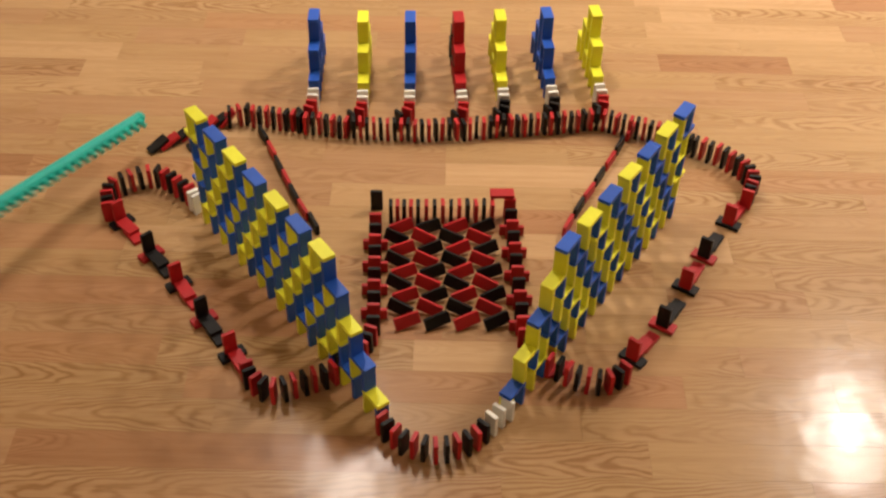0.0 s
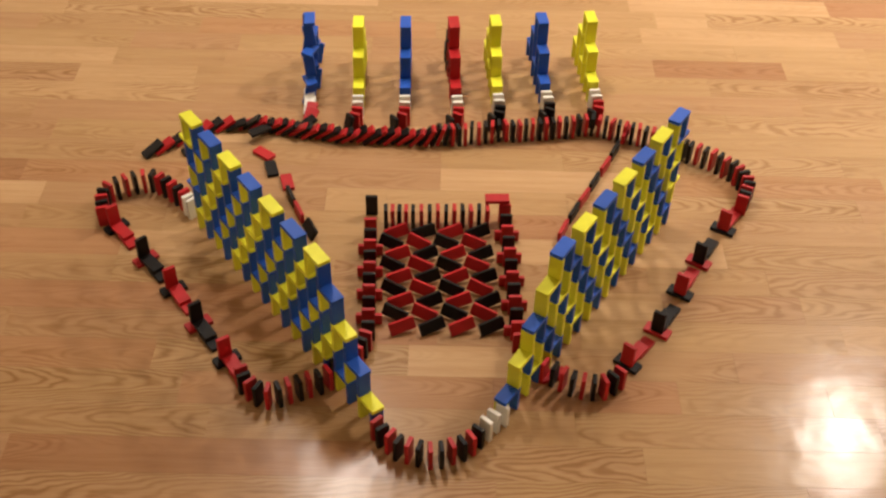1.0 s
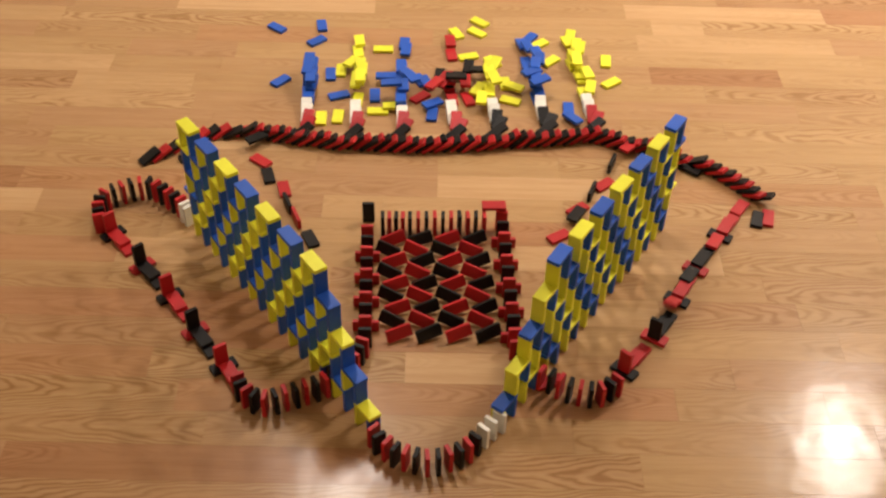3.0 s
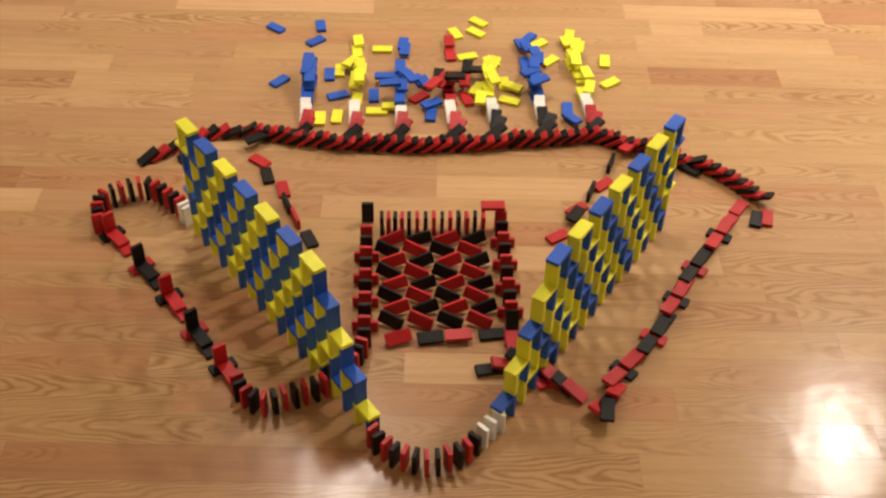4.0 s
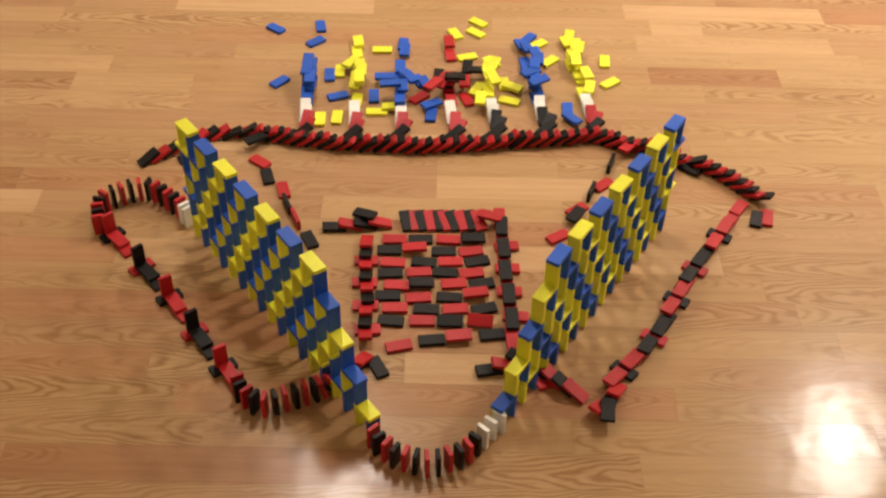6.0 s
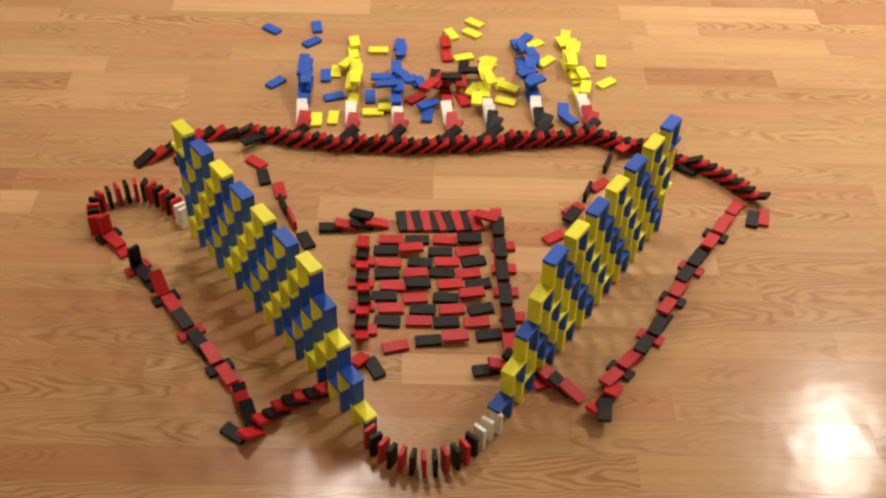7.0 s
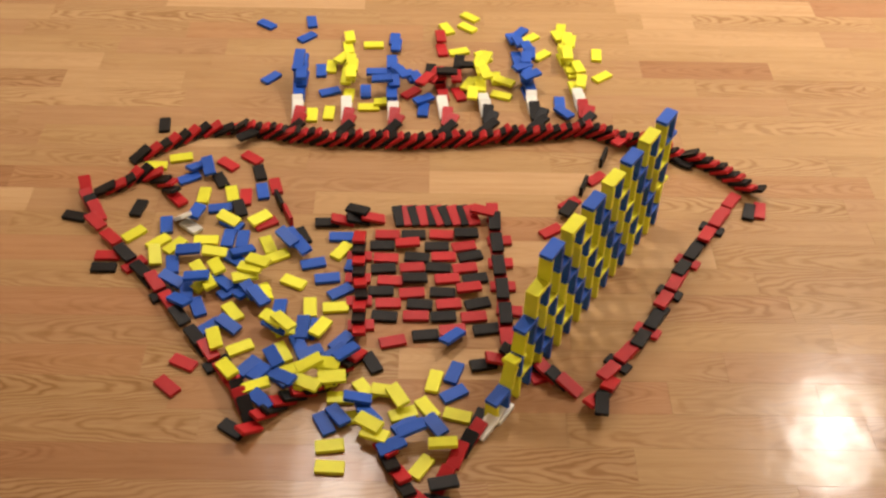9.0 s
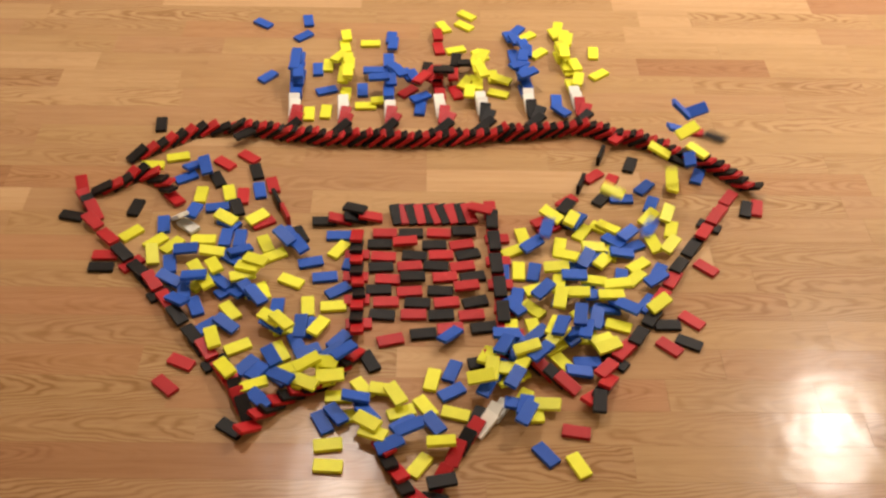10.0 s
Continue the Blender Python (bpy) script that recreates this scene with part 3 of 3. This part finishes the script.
def collapse(pieces, name, x0, y0, heading, start, slow, rng, tilt):
    dx, dy = math.cos(radians(heading)), math.sin(radians(heading))
    fall = Vector((dx, dy, 0)) * (-1 if name == "left" else 1)
    spots = []
    for colour in ("yellow", "blue"):
        short = sum(p[2].data is DOMINO[colour] for p in pieces) - len(RESTS[(name, colour)])
        for k in range(short):
            a, side = rng.uniform(-0.12, 0.44), rng.uniform(-0.07, 0.07)
            spots.append((colour, (x0 + dx * a + dy * side, y0 + dy * a - dx * side, rng.uniform(0, 180))))
    seen = [(c, s) for c in ("yellow", "blue") for s in RESTS[(name, c)]]
    rng.shuffle(seen)
    ends = [(c, s, lie(*s, 13.0)) for c, s in spots + seen]
    ends.sort(key=lambda e: (e[1][0] - x0) * dx + (e[1][1] - y0) * dy)
    for colour in ("yellow", "blue"):
        own = sorted((p for p in pieces if p[2].data is DOMINO[colour]), key=lambda p: p[0] + 0.2 * p[1])
        for (a, z, ob), (c, s, end) in zip(own, [e for e in ends if e[0] == colour]):
            t0 = start(a) + rng.uniform(0, 0.05) + 0.05 * (1 - z / 0.28)
            late = 0.06 if name == "left" and a < 0.02 else 0.0
            if name == "right" and end.translation.y < 1.2:
                t0, late = t0 + 0.14, 0.16
            late += 0.9 * max(0.0, (end.translation - ob.matrix_world.translation).length - 0.12)
            cave_in(ob, t0, t0 + slow + late + 0.55 * z + rng.uniform(0, 0.12), fall, end, rng.uniform(-1, 1), *tilt)


LEFT = (-0.1831, 1.2534, 127.10)
RIGHT = (0.1889, 1.2823, 56.60)
rest("left", "yellow", (-0.577, 1.824, 1), (-0.528, 1.852, 14), (-0.461, 1.730, 89), (-0.404, 1.736, 104), (-0.580, 1.612, 46), (-0.528, 1.589, 46), (-0.494, 1.579, 52), (-0.526, 1.546, 104), (-0.436, 1.596, 1), (-0.399, 1.653, -32), (-0.337, 1.655, 44), (-0.413, 1.556, 1), (-0.411, 1.467, -61), (-0.401, 1.508, -61), (-0.433, 1.504, -57), (-0.313, 1.585, -67), (-0.293, 1.553, 30), (-0.321, 1.509, -26), (-0.344, 1.483, 15), (-0.335, 1.498, -19), (-0.254, 1.484, -26), (-0.303, 1.446, -73), (-0.358, 1.405, -53), (-0.377, 1.322, -71), (-0.333, 1.317, 28), (-0.279, 1.368, -35), (-0.257, 1.354, -45), (-0.257, 1.307, -62))
rest("left", "yellow", (-0.233, 1.262, 17), (-0.291, 1.217, 16), (-0.345, 1.254, -52), (-0.217, 1.418, 95), (-0.170, 1.419, 5), (-0.193, 1.362, 62), (-0.203, 1.255, 27), (-0.174, 1.262, -12), (-0.162, 1.231, 7), (-0.205, 1.218, -24), (-0.146, 1.206, 1), (-0.158, 1.105, 7), (-0.155, 1.063, -3), (-0.084, 1.117, -23), (-0.094, 1.135, -34), (-0.169, 1.571, 58), (-0.049, 1.201, -60), (-0.039, 1.173, 19), (0.002, 1.185, -56), (0.053, 1.171, -15), (0.028, 1.101, 1), (-0.007, 1.065, 56), (0.013, 1.245, 78))
rest("left", "blue", (-0.500, 1.785, 33), (-0.487, 1.817, 47), (-0.462, 1.808, 105), (-0.521, 1.639, 100), (-0.463, 1.662, 77), (-0.422, 1.692, 9), (-0.343, 1.746, -77), (-0.393, 1.603, 87), (-0.365, 1.600, 90), (-0.462, 1.554, 1), (-0.374, 1.544, -36), (-0.359, 1.560, 30), (-0.265, 1.601, -56), (-0.246, 1.569, -56), (-0.275, 1.585, -47), (-0.221, 1.535, 15), (-0.191, 1.495, 8), (-0.164, 1.460, 35), (-0.172, 1.611, 1), (-0.145, 1.539, 79), (-0.482, 1.481, -25), (-0.433, 1.474, 1), (-0.452, 1.459, 99), (-0.455, 1.415, -39), (-0.424, 1.416, -67), (-0.396, 1.366, 42), (-0.360, 1.367, -35), (-0.490, 1.527, 100))
rest("left", "blue", (-0.329, 1.446, -54), (-0.311, 1.424, -50), (-0.386, 1.475, -36), (-0.229, 1.327, -66), (-0.225, 1.362, 88), (-0.154, 1.335, 51), (-0.162, 1.301, 39), (-0.141, 1.282, 39), (-0.207, 1.301, 27), (-0.270, 1.291, -61), (-0.313, 1.274, 52), (-0.291, 1.255, 62), (-0.244, 1.223, -34), (-0.278, 1.186, -43), (-0.171, 1.151, -62), (-0.148, 1.163, -54), (-0.116, 1.188, 1), (-0.095, 1.158, -54), (-0.101, 1.170, -63), (-0.056, 1.095, 25), (0.045, 1.337, 48), (0.048, 1.265, 70), (0.047, 1.218, 31), (-0.024, 1.124, 19), (0.016, 1.145, -56), (-0.034, 1.149, 37))
rest("right", "yellow", (0.488, 1.847, -23), (0.588, 1.864, -79), (0.583, 1.893, 39), (0.512, 1.769, 81), (0.500, 1.724, 75), (0.487, 1.680, 69), (0.490, 1.638, 75), (0.361, 1.683, -4), (0.447, 1.666, 51), (0.251, 1.663, -42), (0.290, 1.651, 65), (0.191, 1.612, -79), (0.169, 1.571, 28), (0.327, 1.578, 5), (0.310, 1.627, 57), (0.362, 1.636, -36), (0.262, 1.585, 79), (0.447, 1.588, -76), (0.478, 1.580, 54), (0.248, 1.506, 1), (0.178, 1.516, 87), (0.340, 1.538, 55), (0.268, 1.529, -28), (0.400, 1.500, 46), (0.410, 1.535, 37), (0.209, 1.468, 21), (0.250, 1.468, 82), (0.317, 1.477, -14))
rest("right", "yellow", (0.358, 1.462, -3), (0.281, 1.439, -6), (0.248, 1.417, 78), (0.344, 1.433, 1), (0.199, 1.416, -45), (0.431, 1.416, 40), (0.353, 1.376, -20), (0.198, 1.367, -78), (0.156, 1.362, 87), (0.233, 1.353, 67), (0.178, 1.286, 13), (0.236, 1.326, 46), (0.318, 1.334, 31), (0.326, 1.314, 25), (0.166, 1.253, 64), (0.096, 1.221, 7), (0.116, 1.246, 84), (0.141, 1.253, 1), (0.252, 1.067, -64))
rest("right", "blue", (0.544, 1.854, 39), (0.563, 1.826, 68), (0.535, 1.879, 16), (0.615, 1.914, 1), (0.572, 1.807, 68), (0.401, 1.731, 1), (0.460, 1.714, 69), (0.453, 1.768, 48), (0.301, 1.652, 53), (0.230, 1.609, 79), (0.206, 1.576, 39), (0.368, 1.595, -43), (0.398, 1.611, 47), (0.406, 1.587, 27), (0.381, 1.563, 1), (0.336, 1.554, 63), (0.148, 1.515, 88), (0.207, 1.513, 79), (0.288, 1.514, 38), (0.306, 1.530, 64), (0.280, 1.484, 1), (0.373, 1.500, 80), (0.446, 1.516, 61), (0.436, 1.486, 36), (0.219, 1.446, 47), (0.171, 1.445, 80), (0.164, 1.416, -51), (0.413, 1.433, 53))
rest("right", "blue", (0.318, 1.440, 14), (0.336, 1.411, 1), (0.372, 1.404, -34), (0.363, 1.418, -27), (0.312, 1.382, 77), (0.280, 1.368, 81), (0.288, 1.340, 77), (0.151, 1.352, 80), (0.154, 1.318, 26), (0.138, 1.292, 64), (0.287, 1.287, 1), (0.270, 1.261, 1), (0.202, 1.279, 41), (0.154, 1.221, 63), (0.170, 1.149, 63), (0.200, 1.088, -53), (0.144, 1.325, 1), (0.201, 1.346, 37), (0.242, 1.340, 71))
left_wall = wall("left", *LEFT, "blue", "yellow", ("yellow", "blue"), 3)
right_wall = wall("right", *RIGHT, "yellow", "blue", ("blue", "yellow"), 4)
collapse(left_wall, "left", *LEFT, lambda a: 7.69 + (0.48 - a) / 0.48 * 0.59, 0.26, random.Random(11), (34, 0.36))
collapse(right_wall, "right", *RIGHT, lambda a: 8.79 + (a + 0.144) / 0.624 * 0.71, 0.26, random.Random(12), (44, 0.52))

# ---- seven stepped towers ----
rest("tower 0", "blue", (-0.407, 2.382, -37), (-0.297, 2.396, 100), (-0.303, 2.327, 44), (-0.371, 2.153, 50), (-0.304, 2.230, 90), (-0.306, 2.190, 90), (-0.305, 2.148, 87), (-0.295, 2.115, 93), (-0.231, 2.101, 22), (-0.257, 2.185, 95))
rest("tower 1", "yellow", (-0.199, 2.283, 99), (-0.198, 2.320, 99), (-0.139, 2.297, 2), (-0.234, 2.202, 89), (-0.209, 2.217, 60), (-0.187, 2.199, 94), (-0.181, 2.164, 91), (-0.183, 2.125, 94), (-0.139, 2.043, 2), (-0.104, 2.055, 2), (-0.264, 2.011, 92), (-0.227, 2.019, 88))
rest("tower 2", "blue", (-0.089, 2.324, 86), (-0.084, 2.287, 86), (-0.092, 2.202, 92), (-0.077, 2.156, -70), (-0.066, 2.138, -62), (-0.126, 2.161, 2), (-0.149, 2.104, 93), (-0.110, 2.101, 2), (-0.047, 2.169, -63), (-0.033, 2.153, -67), (-0.016, 2.036, 85), (-0.016, 2.068, 33))
rest("tower 3", "red", (0.026, 2.279, 99), (0.023, 2.328, 96), (-0.001, 2.194, 85), (0.039, 2.183, 2), (0.066, 2.208, 84), (0.007, 2.125, 65), (-0.013, 2.102, 56), (-0.045, 2.101, 46), (0.059, 2.149, 90), (0.065, 2.098, -72), (0.037, 2.133, 2), (0.093, 2.185, 2))
rest("tower 4", "yellow", (0.038, 2.375, -65), (0.096, 2.430, -40), (0.089, 2.382, -40), (0.067, 2.273, 19), (0.125, 2.253, -57), (0.113, 2.221, 77), (0.126, 2.186, 71), (0.088, 2.128, 64), (0.124, 2.129, -73), (0.152, 2.164, -86), (0.171, 2.142, -31), (0.162, 2.096, -19), (0.095, 2.072, 86))
rest("tower 5", "blue", (0.218, 2.361, 56), (0.198, 2.322, -75), (0.211, 2.298, -75), (0.230, 2.261, -75), (0.234, 2.225, 87), (0.222, 2.190, 84), (0.211, 2.154, 33), (0.229, 2.121, 33), (0.294, 2.068, 89), (0.300, 2.025, -51))
rest("tower 6", "yellow", (0.320, 2.378, 80), (0.310, 2.339, -76), (0.329, 2.314, 83), (0.333, 2.277, 80), (0.322, 2.228, 91), (0.346, 2.194, -76), (0.348, 2.136, 79), (0.398, 2.267, 85), (0.402, 2.177, 38), (0.241, 2.336, 40), (0.265, 2.263, 45))
TOWERS = []


def tower(colour, x, y, heading, t0):
    index = len(TOWERS)
    rng = random.Random(40 + index)
    TOWERS.append(index)
    dx, dy = math.cos(radians(heading)), math.sin(radians(heading))
    pieces = []
    tag = "stepped towers"
    for level, (lo, hi) in enumerate(((0, 5), (1, 4), (2, 3))):
        for col in range(lo, hi + 1):
            a = 0.006 + 0.036 * col
            shade = "black" if colour == "red" and col > 3 else colour
            ob = domino(shade, upright_pose(x + dx * a, y + dy * a, heading, level * LEVEL), "standing in a stepped tower", tag)
            pieces.append((a, level, ob))
        for col in range(lo, hi, 2):
            a = 0.006 + 0.036 * (col + 0.5)
            shade = "black" if colour == "red" and col > lo else colour
            ob = domino(shade, flat_pose(x + dx * a, y + dy * a, heading, (level + 1) * LEVEL - THICK), "lying as a bridge in a stepped tower", tag)
            pieces.append((a, level + 0.5, ob))
    spots = list(RESTS[("tower %d" % index, colour)])
    while len(spots) < len(pieces):
        a = rng.uniform(0.03, 0.2)
        spots.insert(0, (x + dx * a + rng.uniform(-0.005, 0.005), y + dy * a, heading + rng.uniform(-6, 6)))
    ends = [(s, lie(*s, 5.0)) for s in spots]
    pieces.sort(key=lambda p: p[0] + 0.05 * p[1])
    ends.sort(key=lambda e: (e[0][0] - x) * dx + (e[0][1] - y) * dy)
    for (a, level, ob), (s, end) in zip(pieces, ends):
        s0 = t0 + 0.3 * a + rng.uniform(0, 0.04)
        tumble(ob, s0, s0 + 0.26 + 0.05 * level + rng.uniform(0, 0.08), end, rng.uniform(-0.7, 0.7))
    # the feeder that branches from the long line: red and black, then two white ones
    bx, by = x - dx * 0.1, y - dy * 0.1
    curve = smooth(((bx - 0.022, by + 0.004), (bx - 0.006, by + 0.016), (x - dx * 0.062, y - dy * 0.062), (x - dx * 0.046, y - dy * 0.046), (x - dx * 0.018, y - dy * 0.018)), 0.02)
    n = len(curve)
    for k, (fx, fy, way, f) in enumerate(curve):
        shade = "white" if k >= n - 2 else (("red", "black")[index in (4, 5)] if k >= n - 4 else ("black", "red")[k % 2])
        ob = domino(shade, upright_pose(fx, fy, way + rng.uniform(-4, 4)), "feeding a stepped tower", "tower feeders")
        topple(ob, t0 - 0.02 - 0.04 * (n - 1 - k), 68, 0.18)


tower("blue", -0.298, 2.035, 91.2, 0.88)
tower("yellow", -0.188, 2.031, 91.5, 1.13)
tower("blue", -0.084, 2.035, 91.1, 1.38)
tower("red", 0.030, 2.039, 95.2, 1.41)
tower("yellow", 0.122, 2.050, 94.7, 1.54)
tower("blue", 0.230, 2.065, 96.7, 1.58)
tower("yellow", 0.339, 2.076, 96.3, 1.87)


# ---- the wand that sets the line off ----
def wand():
    """A straight rod with a row of fins; its tip at the origin, the rod along -x."""
    base = new("wand")
    tagged(base, "teal plastic wand with a row of short fins", "wand")
    bm = bmesh.new()
    r = bmesh.ops.create_cone(bm, cap_ends=True, segments=16, radius1=0.0135, radius2=0.012, depth=0.56)
    for v in r["verts"]:
        v.co = Vector((v.co.z - 0.28, v.co.x, v.co.y))
    tip = bmesh.ops.create_uvsphere(bm, u_segments=16, v_segments=8, radius=0.0128)
    for v in tip["verts"]:
        v.co.x -= 0.003
    part("rod", bm, TEAL, base)
    bm = bmesh.new()
    vs = box(bm, (-0.0065, -0.032, -0.005), (0.0065, 0.002, 0.005))
    for v in vs:
        if v.co.y < -0.01:
            v.co.x = v.co.x * 0.6 - 0.006
    bmesh.ops.bevel(bm, geom=list(bm.edges), offset=0.0014, segments=2, affect="EDGES")
    fin = mesh_of("fin", bm, TEAL)
    for k in range(26):
        ob = new("fin", fin)
        ob.parent = base
        ob.location = (-0.014 - 0.0205 * k, 0, 0)
    return base


stick = wand()
MOVES.append((stick, [(0.0, pose(-0.636, 1.843, 0.09, 0, 7.6, 62.0)), (0.1, pose(-0.747, 1.934, 0.09, 0, 8.1, 73.2)), (0.2, pose(-1.25, 2.06, 0.09, 0, 8.8, 74)), (0.5, pose(-1.80, 2.05, 0.016, 0, 0, 92)), (10.0, pose(-1.80, 2.05, 0.016, 0, 0, 92))]))


# ---- floor strips ----
# boards that stand out, or hold the front left's shade in their colour: strip (counted from one far back), from x, to
# x, kind
BOARDS = ((0, -1.22, -0.85, "figured"), (0, -0.85, -0.575, "pale"), (0, -0.575, -0.12, "plain"), (-1, -1.30, -0.56, "figured"), (-1, -0.56, 0.02, "plain"),
          (3, -0.60, -0.02, "dark"), (3, 0.485, 0.97, "pale"), (4, -0.95, -0.45, "figured"), (4, 0.66, 1.12, "figured"), (5, -0.17, 0.47, "plain"), (5, 0.47, 0.98, "pale"),
          (1, 0.50, 0.81, "dark"), (1, 0.81, 1.2, "pale"), (0, 0.15, 0.62, "plain"), (-2, 0.64, 1.1, "figured"), (-6, -0.11, 0.26, "pale"), (-5, -0.5, 0.0, "plain"), (-5, 0.0, 0.45, "pale"),
          (-14, 0.237, 0.75, "figured"), (-15, -0.05, 0.344, "figured"), (-15, 0.344, 0.8, "pale"), (-16, 0.1, 0.6, "figured"), (-11, -0.78, -0.42, "figured"), (-9, -0.62, -0.2, "figured"),
          (-13, -0.95, -0.44, "figured"), (-14, -0.80, -0.38, "figured"), (-13, -0.44, 0.1, "dark"), (-10, 0.42, 0.68, "figured"), (-9, 0.63, 1.0, "figured"), (-4, -1.0, -0.66, "figured"), (-7, -0.55, -0.11, "plain"),
          # the dark ones here put the first wall's shade into the boards' colour
          (-8, -1.1, -0.62, "dark"), (-10, -0.95, -0.3, "dark"), (-12, -1.0, -0.5, "dark"), (-12, -0.5, -0.05, "figured"), (-15, -0.7, -0.05, "dark"), (-16, -0.75, 0.1, "figured"), (-11, -0.42, 0.0, "dark"))


def board(length, width):
    bm = bmesh.new()
    box(bm, (0, 0, -0.006), (length, width, 0.0))
    bmesh.ops.bevel(bm, geom=[e for e in bm.edges if all(v.co.z > -0.001 for v in e.verts)], offset=0.0001, segments=1, affect="EDGES")
    return bm


def floor_strips():
    width, gap, rng = STRIP, 0.00015, random.Random(5)
    rest_bm = {kind: bmesh.new() for kind in WOOD}
    for r in range(int((Y1 - STRIP_START) / width)):
        y = STRIP_START + r * width
        known = sorted(b[1:] for b in BOARDS if b[0] == r - 42)
        x, ends = X0, []
        while x < X1 - 1e-6:
            here = [b for b in known if abs(b[0] - x) < 1e-6]
            ahead = [b[0] for b in known if b[0] > x + 1e-6] + [X1]
            if here:
                hi, kind = here[0][1], here[0][2]
            else:
                hi = x + rng.choice((0.26, 0.32, 0.4, 0.48, 0.6)) * (rng.uniform(0.2, 1) if x == X0 else 1)
                kind = rng.choice(("plain",) * 6 + ("pale", "pale", "dark", "figured"))
                hi = ahead[0] if hi > ahead[0] - 0.12 else hi
            ends.append((x, min(hi, X1), kind))
            x = hi
        for lo, hi, kind in ends:
            if -1.1 < (lo + hi) / 2 < 1.2 and 0.78 < y < 2.75:
                ob = part("plank", board(hi - lo - gap, width - gap), WOOD[kind], floor)
                ob.location = (lo, y, 0)
            else:
                box(rest_bm[kind], (lo, y, -0.006), (hi - gap, y + width - gap, 0.0))
    for kind, bm in rest_bm.items():
        tagged(part("planks", bm, WOOD[kind], floor), kind="stuff")


floor_strips()


def motions():
    for ob, rows in MOVES:
        walk(ob, rows)


motions()
